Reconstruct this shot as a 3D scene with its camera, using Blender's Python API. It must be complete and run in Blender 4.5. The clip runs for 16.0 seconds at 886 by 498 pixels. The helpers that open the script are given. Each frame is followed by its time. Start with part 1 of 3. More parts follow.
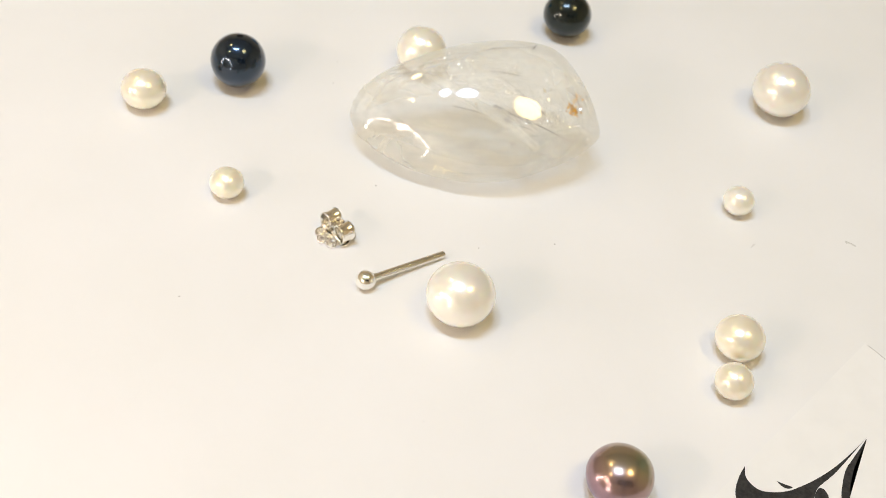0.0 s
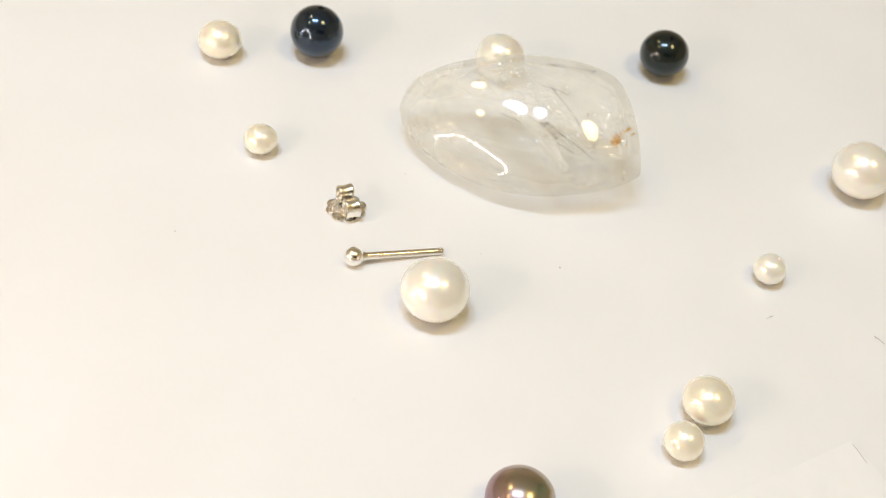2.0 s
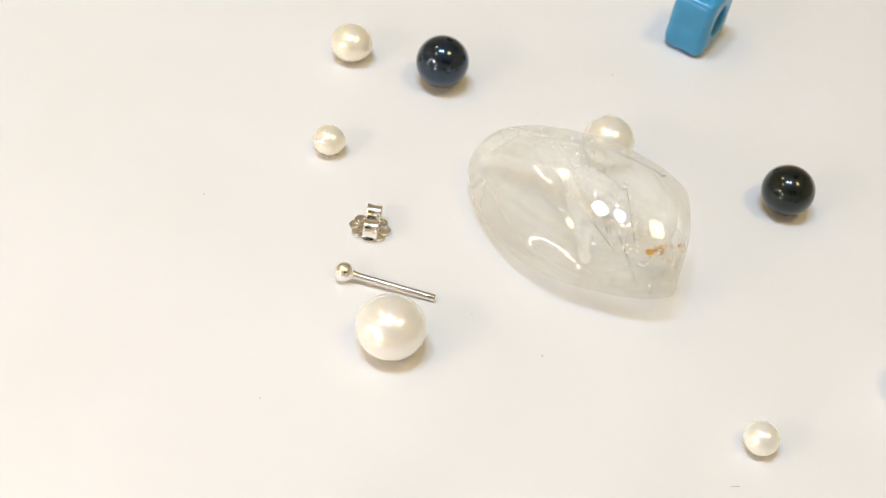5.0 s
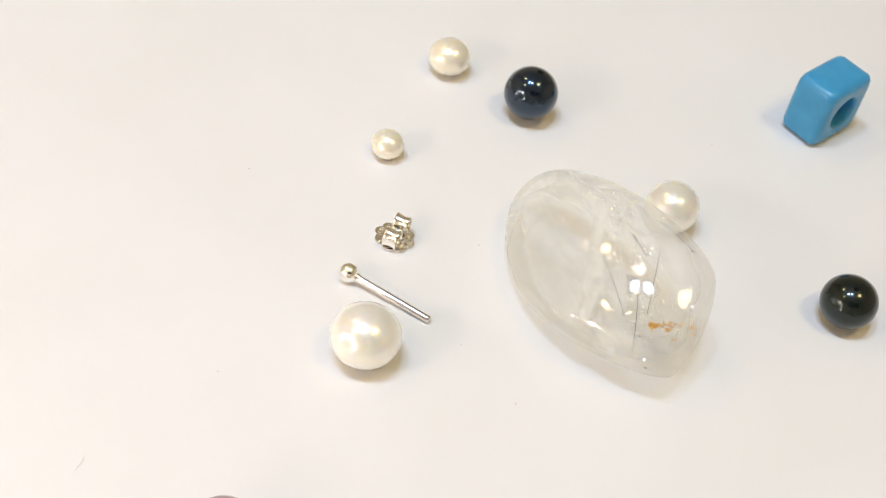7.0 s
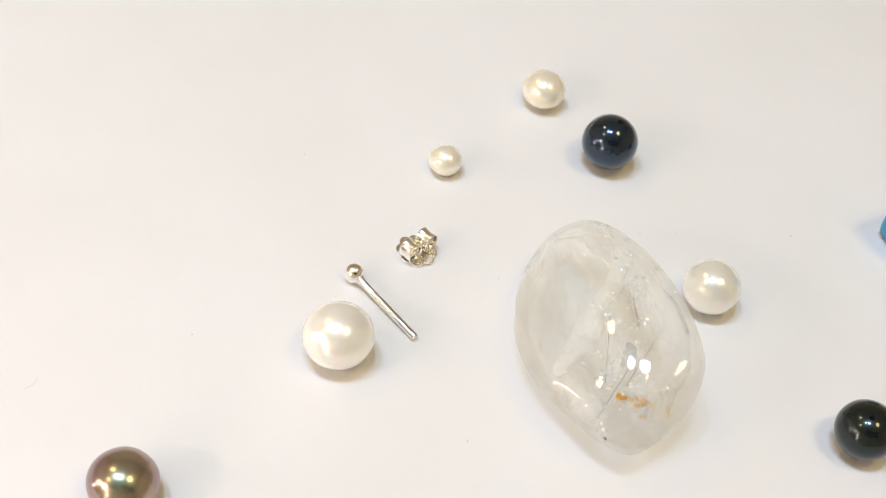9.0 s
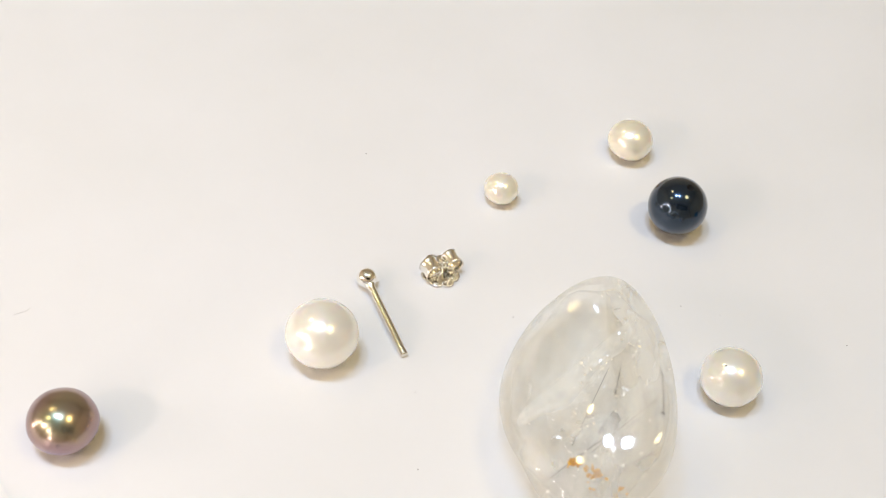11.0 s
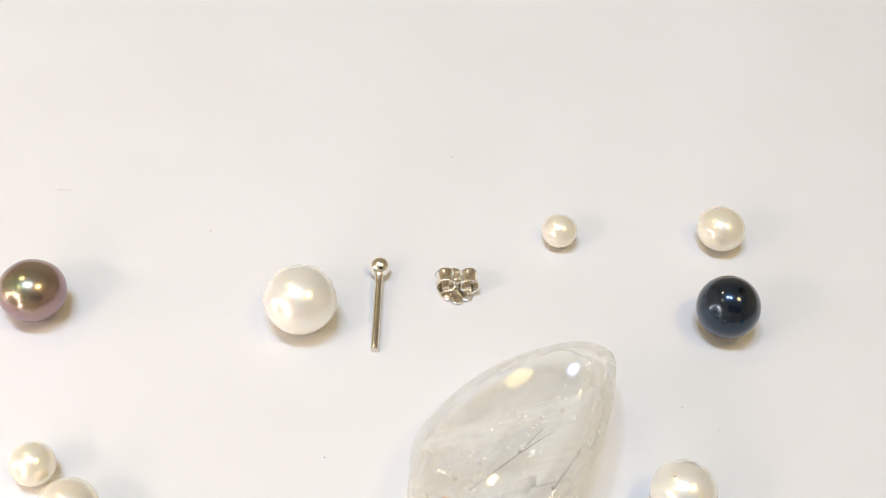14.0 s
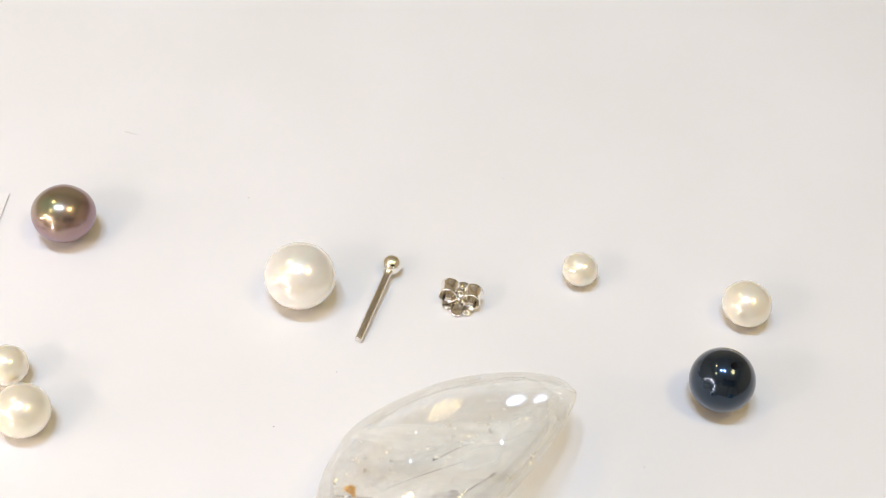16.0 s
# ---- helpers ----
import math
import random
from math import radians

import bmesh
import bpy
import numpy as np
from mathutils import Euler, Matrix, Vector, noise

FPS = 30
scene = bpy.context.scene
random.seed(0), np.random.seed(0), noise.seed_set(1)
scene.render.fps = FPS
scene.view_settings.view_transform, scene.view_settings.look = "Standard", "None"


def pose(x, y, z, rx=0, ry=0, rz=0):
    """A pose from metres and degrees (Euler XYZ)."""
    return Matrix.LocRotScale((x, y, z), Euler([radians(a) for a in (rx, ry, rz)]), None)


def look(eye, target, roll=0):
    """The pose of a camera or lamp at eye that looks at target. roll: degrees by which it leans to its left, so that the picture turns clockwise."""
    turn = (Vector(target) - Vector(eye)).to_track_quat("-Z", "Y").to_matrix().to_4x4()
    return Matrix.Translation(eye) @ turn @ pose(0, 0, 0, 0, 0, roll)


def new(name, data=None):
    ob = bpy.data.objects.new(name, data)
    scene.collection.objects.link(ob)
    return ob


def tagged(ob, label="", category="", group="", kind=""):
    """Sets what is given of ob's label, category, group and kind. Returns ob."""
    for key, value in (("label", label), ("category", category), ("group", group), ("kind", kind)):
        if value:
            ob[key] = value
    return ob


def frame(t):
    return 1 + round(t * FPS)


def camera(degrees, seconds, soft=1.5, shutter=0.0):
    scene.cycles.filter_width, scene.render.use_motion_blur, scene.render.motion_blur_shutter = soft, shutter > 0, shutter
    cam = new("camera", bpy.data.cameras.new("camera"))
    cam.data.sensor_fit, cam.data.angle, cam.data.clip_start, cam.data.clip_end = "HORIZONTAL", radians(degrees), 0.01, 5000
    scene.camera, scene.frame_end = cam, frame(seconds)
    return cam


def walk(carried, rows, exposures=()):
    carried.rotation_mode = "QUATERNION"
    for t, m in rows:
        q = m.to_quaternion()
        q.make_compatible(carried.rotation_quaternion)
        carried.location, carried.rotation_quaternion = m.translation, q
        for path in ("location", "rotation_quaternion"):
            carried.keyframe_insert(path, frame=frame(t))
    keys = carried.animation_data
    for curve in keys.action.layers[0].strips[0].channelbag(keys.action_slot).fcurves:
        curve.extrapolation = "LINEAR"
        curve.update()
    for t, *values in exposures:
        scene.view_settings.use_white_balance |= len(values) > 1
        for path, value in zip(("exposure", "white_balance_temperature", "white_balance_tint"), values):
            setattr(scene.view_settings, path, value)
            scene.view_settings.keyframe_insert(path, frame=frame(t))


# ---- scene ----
MM = 0.001
SPIN = -8.9                      # degrees a second, clockwise from above
AXIS = (-0.0153, -3.8622)        # the turntable's axle, in mm

# the hand-held camera: seconds, eye x y z, the spot on the table it looks at x y, roll (mm, degrees)
VIEW = [
    (0.0, 8.46, -107.08, 117.93, 8.22, 8.60, 10.80),
    (0.5, 9.39, -107.71, 117.55, 8.95, 7.85, 10.77),
    (1.0, 9.95, -108.86, 117.77, 9.43, 6.27, 10.68),
    (1.5, 10.37, -109.16, 117.64, 10.35, 5.62, 10.86),
    (2.0, 10.91, -109.74, 118.22, 11.45, 5.00, 11.10),
    (2.5, 11.34, -110.55, 118.89, 12.31, 4.53, 11.29),
    (3.0, 12.28, -111.05, 118.88, 13.15, 3.58, 11.34),
    (3.5, 13.08, -109.83, 118.82, 13.78, 4.17, 11.18),
    (4.0, 13.90, -108.24, 119.54, 13.94, 6.29, 11.07),
    (6.5, 13.56, -107.83, 120.61, 13.74, 5.38, 10.87),
    (7.0, 14.17, -106.62, 120.58, 13.76, 5.73, 11.12),
    (7.5, 15.34, -105.57, 121.04, 13.19, 6.46, 10.77),
    (8.0, 16.75, -105.49, 121.54, 13.32, 6.52, 10.31),
    (8.5, 17.22, -105.95, 121.72, 13.77, 5.54, 10.10),
    (9.0, 16.81, -105.89, 121.77, 13.36, 4.40, 10.06),
    (9.5, 16.07, -105.15, 121.22, 12.91, 3.97, 9.96),
    (10.0, 15.38, -103.81, 120.77, 12.64, 4.08, 10.00),
    (12.5, 11.94, -105.79, 119.88, 9.91, 1.74, 9.00),
    (13.0, 10.64, -105.67, 119.00, 9.62, -0.12, 9.26),
    (13.5, 9.88, -104.92, 118.97, 9.03, -0.82, 9.36),
    (14.0, 10.12, -105.09, 119.62, 9.95, -0.65, 9.61),
    (14.5, 10.06, -106.85, 121.05, 10.42, -1.50, 9.64),
    (15.0, 9.52, -108.26, 121.71, 9.92, -2.16, 9.46),
    (15.5, 8.21, -109.26, 122.18, 8.56, -1.53, 9.12),
    (16.0, 7.25, -109.10, 121.15, 8.04, -2.22, 8.93),
]
cam = camera(36.4, 16.0, soft=0.85)
cam.data.dof.use_dof, cam.data.dof.focus_distance, cam.data.dof.aperture_fstop = True, 0.150, 48.0
walk(cam, [(t, look((x * MM, y * MM, z * MM), (tx * MM, ty * MM, 0), roll)) for t, x, y, z, tx, ty, roll in VIEW],
     [(0, 0.0, 6440, 15), (4, 0.0, 6350, 15), (8, -0.03, 6210, 17), (12.5, -0.06, 6140, 17), (16, -0.06, 6100, 18)])

# ---------------------------------------------------------------- light
world = bpy.data.worlds.new("room_air")
world.use_nodes = True
world.node_tree.nodes["Background"].inputs[0].default_value = (1.0, 0.9, 0.78, 1)
world.node_tree.nodes["Background"].inputs[1].default_value = 0.05
scene.world = world

CEILING = 1.60


def ceiling_lamp(x, y, radius, power, colour):
    data = bpy.data.lights.new("lamp_light", "AREA")
    data.shape, data.size, data.energy, data.color = "DISK", radius * 2, power, colour
    ob = new("lamp_light", data)
    ob.matrix_world = look((x, y, CEILING - 0.012), (x, y, 0))
    return ob


COOL, WARM = (0.63, 0.83, 1.05), (1.0, 0.775, 0.32)
LAMPS = [(-0.44, -0.13, 0.10, 7.9, COOL), (-0.13, -0.15, 0.10, 7.9, COOL),
         (0.66, -0.12, 0.19, 7.2, WARM), (-0.95, 0.50, 0.10, 3.6, WARM), (-1.10, -0.45, 0.10, 3.4, WARM)]
for lamp in LAMPS:
    ceiling_lamp(*lamp)

desk = bpy.data.lights.new("desk_light", "AREA")
desk.shape, desk.size, desk.energy, desk.color = "DISK", 0.018, 0.075, (1.0, 0.73, 0.54)
new("desk_light", desk).matrix_world = look((-0.150, -0.142, 0.124), (-0.050, -0.045, 0))


# ---------------------------------------------------------------- materials
def mat(name, base, rough=0.5, metal=0.0, **more):
    m = bpy.data.materials.new(name)
    m.use_nodes = True
    b = m.node_tree.nodes["Principled BSDF"]
    b.inputs["Base Color"].default_value = (*base, 1)
    b.inputs["Roughness"].default_value = rough
    b.inputs["Metallic"].default_value = metal
    for key, value in more.items():
        b.inputs[key.replace("_", " ")].default_value = value
    return m


def node(m, kind, **values):
    n = m.node_tree.nodes.new(kind)
    for key, value in values.items():
        n.inputs[key.replace("_", " ")].default_value = value
    return n


def link(m, a, b):
    m.node_tree.links.new(a, b)


def mottled(m, dark, light, scale, target="Base Color", low=0.35, high=0.65, detail=5.0):
    """Noise between two values on one input of the material."""
    b = m.node_tree.nodes["Principled BSDF"]
    co = node(m, "ShaderNodeTexCoord")
    n = node(m, "ShaderNodeTexNoise", Scale=scale, Detail=detail)
    ramp = node(m, "ShaderNodeValToRGB")
    ramp.color_ramp.elements[0].position, ramp.color_ramp.elements[1].position = low, high
    if target == "Base Color":
        ramp.color_ramp.elements[0].color, ramp.color_ramp.elements[1].color = (*dark, 1), (*light, 1)
    else:
        ramp.color_ramp.elements[0].color, ramp.color_ramp.elements[1].color = (dark, dark, dark, 1), (light, light, light, 1)
    link(m, co.outputs["Object"], n.inputs["Vector"])
    link(m, n.outputs["Fac"], ramp.inputs["Fac"])
    link(m, ramp.outputs["Color"], b.inputs[target])
    return m


def bumpy(m, scale, strength, distance, detail=4.0):
    b = m.node_tree.nodes["Principled BSDF"]
    co = node(m, "ShaderNodeTexCoord")
    n = node(m, "ShaderNodeTexNoise", Scale=scale, Detail=detail)
    bump = node(m, "ShaderNodeBump", Strength=strength, Distance=distance)
    link(m, co.outputs["Object"], n.inputs["Vector"])
    link(m, n.outputs["Fac"], bump.inputs["Height"])
    link(m, bump.outputs["Normal"], b.inputs["Normal"])
    return m


WHITE_TOP = mat("white_lacquer", (0.80, 0.79, 0.775), 0.42)
mottled(WHITE_TOP, (0.785, 0.775, 0.755), (0.81, 0.80, 0.79), 35)
bumpy(WHITE_TOP, 900, 0.05, 0.0002)
CARD = mat("white_card", (0.82, 0.81, 0.79), 0.35)
mottled(CARD, (0.81, 0.80, 0.78), (0.83, 0.82, 0.80), 300)
INK = mat("black_ink", (0.02, 0.02, 0.022), 0.4)
mottled(INK, (0.012, 0.012, 0.014), (0.035, 0.035, 0.036), 2500)
PLASTER = mottled(mat("cream_plaster", (0.82, 0.73, 0.57), 0.9), (0.80, 0.71, 0.55), (0.84, 0.75, 0.59), 6)
CEIL = mottled(mat("ceiling_paint", (0.87, 0.86, 0.84), 0.9), (0.86, 0.85, 0.83), (0.88, 0.87, 0.85), 5)
FLOOR = mottled(mat("brown_floor", (0.38, 0.31, 0.24), 0.5), (0.34, 0.28, 0.21), (0.42, 0.34, 0.27), 9)


def nacre(name, base, second, rough, coat, film, metal=0.0, sheen_ior=1.6, glow=0.0, coat_rough=0.05):
    """Layered pearl: clouded base, soft lustre, sharp clear coat and a thin interference film."""
    m = mat(name, base, rough, metal, Coat_Weight=coat, Coat_Roughness=coat_rough, Coat_IOR=1.55, Thin_Film_Thickness=film, Thin_Film_IOR=sheen_ior)
    m.node_tree.nodes["Principled BSDF"].inputs["Subsurface Weight"].default_value = glow
    m.node_tree.nodes["Principled BSDF"].inputs["Subsurface Radius"].default_value = (1.0, 0.8, 0.55)
    m.node_tree.nodes["Principled BSDF"].inputs["Subsurface Scale"].default_value = 0.0022
    mottled(m, base, second, 260, low=0.3, high=0.7)
    bumpy(m, 450, 0.06, 0.0003, 2)
    return m


PEARL_WHITE = nacre("white_nacre", (0.945, 0.895, 0.80), (0.96, 0.925, 0.85), 0.26, 0.75, 0, 0.38, 1.6, 0.5, 0.085)
PEARL_CREAM = nacre("cream_nacre", (0.935, 0.855, 0.70), (0.95, 0.89, 0.76), 0.26, 0.75, 0, 0.38, 1.6, 0.5, 0.085)
PEARL_NAVY = nacre("navy_nacre", (0.017, 0.032, 0.056), (0.026, 0.047, 0.080), 0.18, 0.6, 0, 0.76)
PEARL_BLACK = nacre("black_nacre", (0.010, 0.016, 0.016), (0.014, 0.026, 0.024), 0.22, 0.5, 0, 0.6)
PEARL_PEACOCK = nacre("peacock_nacre", (0.34, 0.24, 0.22), (0.26, 0.24, 0.18), 0.24, 0.3, 0, 0.85)


def banded(m, stops, reach, scale, lean):
    """Overtone colours that drift from the underside to the top of a pearl."""
    b = m.node_tree.nodes["Principled BSDF"]
    co, n = node(m, "ShaderNodeTexCoord"), node(m, "ShaderNodeTexNoise", Scale=scale, Detail=1.5)
    split = node(m, "ShaderNodeSeparateXYZ")
    span = node(m, "ShaderNodeMapRange")
    span.inputs["From Min"].default_value, span.inputs["From Max"].default_value = 0.0, reach
    mixed = node(m, "ShaderNodeMath")
    mixed.operation = "MULTIPLY_ADD"
    mixed.inputs[1].default_value = 0.9
    ramp = node(m, "ShaderNodeValToRGB")
    ramp.color_ramp.elements[0].position, ramp.color_ramp.elements[0].color = stops[0][0], (*stops[0][1], 1)
    ramp.color_ramp.elements[1].position, ramp.color_ramp.elements[1].color = stops[-1][0], (*stops[-1][1], 1)
    for at, colour in stops[1:-1]:
        ramp.color_ramp.elements.new(at).color = (*colour, 1)
    shift = node(m, "ShaderNodeMath")
    shift.operation = "SUBTRACT"
    shift.inputs[1].default_value = 0.45
    link(m, co.outputs["Object"], n.inputs["Vector"])
    link(m, co.outputs["Object"], split.inputs[0])
    link(m, split.outputs["Z"], span.inputs["Value"])
    link(m, n.outputs["Fac"], mixed.inputs[0])
    link(m, span.outputs[0], mixed.inputs[2])
    side = node(m, "ShaderNodeMath")
    side.operation = "MULTIPLY_ADD"
    side.inputs[1].default_value = lean
    link(m, split.outputs["X"], side.inputs[0])
    link(m, mixed.outputs[0], side.inputs[2])
    link(m, side.outputs[0], shift.inputs[0])
    link(m, shift.outputs[0], ramp.inputs["Fac"])
    link(m, ramp.outputs["Color"], b.inputs["Base Color"])


banded(PEARL_PEACOCK, [(0.0, (0.27, 0.18, 0.25)), (0.4, (0.33, 0.215, 0.25)), (0.66, (0.37, 0.26, 0.25)), (0.77, (0.41, 0.31, 0.25)), (0.90, (0.38, 0.34, 0.23)), (1.0, (0.27, 0.36, 0.27))], 0.0068, 190, 30.0)
HOLE = mat("drilled_dark", (0.012, 0.011, 0.01), 0.8)
SILVER = mat("polished_silver", (0.95, 0.925, 0.865), 0.2, 1.0)
mottled(SILVER, 0.08, 0.24, 900, "Roughness")
BALL = mat("mirror_silver", (0.93, 0.915, 0.87), 0.09, 1.0)
bumpy(BALL, 900, 0.03, 0.0002, 2)
bumpy(SILVER, 1600, 0.08, 0.0002, 3)
DRAWN = mat("drawn_silver_wire", (0.80, 0.77, 0.70), 0.18, 1.0)
bumpy(DRAWN, 5200, 0.4, 0.00008, 3)
BLUE = mat("blue_plastic", (0.045, 0.30, 0.56), 0.24, Specular_IOR_Level=0.5)
mottled(BLUE, (0.042, 0.28, 0.53), (0.050, 0.32, 0.58), 400)
bumpy(BLUE, 500, 0.05, 0.0003)


def see_through(name, clear, colour, rough, ior):
    """A polished cloudy crystal: part of the light goes straight on, part is bent and softened, a little is scattered in milky wisps; the skin is glossy."""
    m = mat(name, colour, rough, 0.0, Transmission_Weight=1.0, IOR=ior, Specular_IOR_Level=0.5)
    nt = m.node_tree
    at, cell, grain, both = node(m, "ShaderNodeTexCoord"), node(m, "ShaderNodeTexVoronoi", Scale=110.0), node(m, "ShaderNodeTexNoise", Scale=420.0, Detail=3.0), node(m, "ShaderNodeMath")
    both.operation = "MULTIPLY_ADD"
    both.inputs[1].default_value = 0.35
    crack = node(m, "ShaderNodeBump", Strength=0.16, Distance=0.0009)
    link(m, at.outputs["Object"], cell.inputs["Vector"])
    link(m, at.outputs["Object"], grain.inputs["Vector"])
    link(m, grain.outputs["Fac"], both.inputs[0])
    link(m, cell.outputs["Distance"], both.inputs[2])
    link(m, both.outputs[0], crack.inputs["Height"])
    link(m, crack.outputs["Normal"], nt.nodes["Principled BSDF"].inputs["Normal"])
    # wisps of milk along the healed fractures, their white also imitating bright inner reflections
    lay, cloud, amount = node(m, "ShaderNodeMapping"), node(m, "ShaderNodeTexNoise", Scale=150.0, Detail=4.0, Distortion=0.6), node(m, "ShaderNodeMapRange")
    lay.inputs["Rotation"].default_value = (0.5, 0.3, 0.75)
    lay.inputs["Scale"].default_value = (0.45, 1.4, 0.9)
    amount.inputs["From Min"].default_value, amount.inputs["From Max"].default_value = 0.42, 0.68
    amount.inputs["To Min"].default_value, amount.inputs["To Max"].default_value = 0.04, 0.28
    link(m, at.outputs["Object"], lay.inputs["Vector"])
    link(m, lay.outputs["Vector"], cloud.inputs["Vector"])
    link(m, cloud.outputs["Fac"], amount.inputs["Value"])
    lit, lets, milk = node(m, "ShaderNodeBsdfDiffuse"), node(m, "ShaderNodeBsdfTranslucent"), node(m, "ShaderNodeMixShader", Fac=0.4)
    lit.inputs[0].default_value = lets.inputs[0].default_value = (0.99, 0.988, 0.94, 1)
    link(m, lit.outputs[0], milk.inputs[1])
    link(m, lets.outputs[0], milk.inputs[2])
    body, straight, clouded = node(m, "ShaderNodeMixShader", Fac=clear), node(m, "ShaderNodeBsdfTransparent"), node(m, "ShaderNodeMixShader")
    straight.inputs[0].default_value = (*colour, 1)
    link(m, nt.nodes["Principled BSDF"].outputs[0], body.inputs[1])
    link(m, straight.outputs[0], body.inputs[2])
    link(m, amount.outputs[0], clouded.inputs[0])
    link(m, body.outputs[0], clouded.inputs[1])
    link(m, milk.outputs[0], clouded.inputs[2])
    # polish
    soft, wave = node(m, "ShaderNodeBump", Strength=0.035, Distance=0.001), node(m, "ShaderNodeTexNoise", Scale=130.0, Detail=3.0)
    link(m, at.outputs["Object"], wave.inputs["Vector"])
    link(m, wave.outputs["Fac"], soft.inputs["Height"])
    gloss, rim, skin_mix = node(m, "ShaderNodeBsdfGlossy", Roughness=0.025), node(m, "ShaderNodeFresnel", IOR=1.5), node(m, "ShaderNodeMixShader")
    share = node(m, "ShaderNodeMapRange")
    share.inputs["From Min"].default_value, share.inputs["To Min"].default_value, share.inputs["To Max"].default_value = 0.04, 0.06, 0.18
    link(m, rim.outputs[0], share.inputs["Value"])
    link(m, share.outputs[0], skin_mix.inputs[0])
    link(m, soft.outputs["Normal"], gloss.inputs["Normal"])
    link(m, clouded.outputs[0], skin_mix.inputs[1])
    link(m, gloss.outputs[0], skin_mix.inputs[2])
    link(m, skin_mix.outputs[0], nt.nodes["Material Output"].inputs["Surface"])
    return m


QUARTZ = see_through("clear_quartz", 0.87, (1.0, 0.999, 0.98), 0.03, 1.54)


def veil_material(name, low, high, scale, most, base=(0.985, 0.98, 0.945), lets_by=0.25, stretch=(1, 1, 1)):
    m = mat(name, base, 0.6)
    nt = m.node_tree
    co, n = node(m, "ShaderNodeTexCoord"), node(m, "ShaderNodeTexNoise", Scale=scale, Detail=6.0)
    ramp = node(m, "ShaderNodeMapRange")
    ramp.inputs["From Min"].default_value, ramp.inputs["From Max"].default_value, ramp.inputs["To Max"].default_value = low, high, most
    t, mix = node(m, "ShaderNodeBsdfTransparent"), node(m, "ShaderNodeMixShader")
    drawn = node(m, "ShaderNodeMapping")
    drawn.inputs["Rotation"].default_value, drawn.inputs["Scale"].default_value = (0.5, 0.3, 0.75), stretch
    link(m, co.outputs["Object"], drawn.inputs["Vector"])
    link(m, drawn.outputs["Vector"], n.inputs["Vector"])
    link(m, n.outputs["Fac"], ramp.inputs["Value"])
    link(m, ramp.outputs[0], mix.inputs[0])
    link(m, t.outputs[0], mix.inputs[1])
    lets, half = node(m, "ShaderNodeBsdfTranslucent"), node(m, "ShaderNodeMixShader", Fac=lets_by)
    lets.inputs[0].default_value = (*base, 1)
    link(m, nt.nodes["Principled BSDF"].outputs[0], half.inputs[1])
    link(m, lets.outputs[0], half.inputs[2])
    link(m, half.outputs[0], mix.inputs[2])
    link(m, mix.outputs[0], nt.nodes["Material Output"].inputs["Surface"])
    return m


VEIL = veil_material("milky_veil", 0.40, 0.75, 260, 0.35)
BAND = veil_material("white_band", 0.20, 0.55, 330, 0.5)
CLOUD = veil_material("brightening_cloud", 0.32, 0.70, 170, 0.36, (0.99, 0.985, 0.955), 0.15, (0.45, 1.4, 0.9))
NEEDLE = mat("dark_rutile", (0.05, 0.045, 0.05), 0.4)
RUST = mottled(mat("iron_stain", (0.68, 0.32, 0.008), 0.6), (0.48, 0.19, 0.004), (0.82, 0.46, 0.02), 2500)
FLASH = mat("glint_mirror", (0.98, 0.97, 0.95), 0.33, 1.0)
SMOKE = veil_material("smoky_feather", 0.30, 0.62, 700, 0.68, (0.20, 0.17, 0.17))
DUST = mat("grey_dust", (0.36, 0.33, 0.30), 0.9)
# pale lint, also the colour of the shadow line at the card's edge
LINT_EDGE_SHADE = mat("pale_lint_and_edge_shade", (0.54, 0.52, 0.49), 0.9)
GLOW = bpy.data.materials.new("lamp_glow")
GLOW.use_nodes = True
g = GLOW.node_tree.nodes["Principled BSDF"]
g.inputs["Base Color"].default_value = (0.9, 0.85, 0.75, 1)
g.inputs["Emission Color"].default_value = (1.0, 0.87, 0.72, 1)
g.inputs["Emission Strength"].default_value = 54.0
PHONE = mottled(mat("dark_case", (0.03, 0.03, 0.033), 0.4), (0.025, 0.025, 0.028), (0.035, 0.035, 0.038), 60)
FIXTURE = mat("white_metal", (0.8, 0.8, 0.78), 0.4)


# ---------------------------------------------------------------- mesh helpers (mm in, metres out)
def finish(name, bm, material, parent=None, label="", smooth=True, mm=True):
    if mm:
        bmesh.ops.scale(bm, vec=(MM, MM, MM), verts=bm.verts)
    bmesh.ops.recalc_face_normals(bm, faces=bm.faces)
    me = bpy.data.meshes.new(name)
    bm.to_mesh(me)
    bm.free()
    me.materials.append(material)
    if smooth:
        me.polygons.foreach_set("use_smooth", [True] * len(me.polygons))
    ob = new(name, me)
    if parent:
        ob.parent = parent
    if label:
        tagged(ob, label)
    return ob


def part(name, bm, material, parent, label="", smooth=True):
    return finish(name, bm, material, parent, label, smooth)


def grid(points, rows, cols, wrap_r=False, wrap_c=True):
    """Quads over rows x cols points."""
    bm = bmesh.new()
    vs = [bm.verts.new(p) for p in points]
    for i in range(rows if wrap_r else rows - 1):
        for j in range(cols if wrap_c else cols - 1):
            a, b = (i + 1) % rows, (j + 1) % cols
            bm.faces.new((vs[i * cols + j], vs[i * cols + b], vs[a * cols + b], vs[a * cols + j]))
    return bm


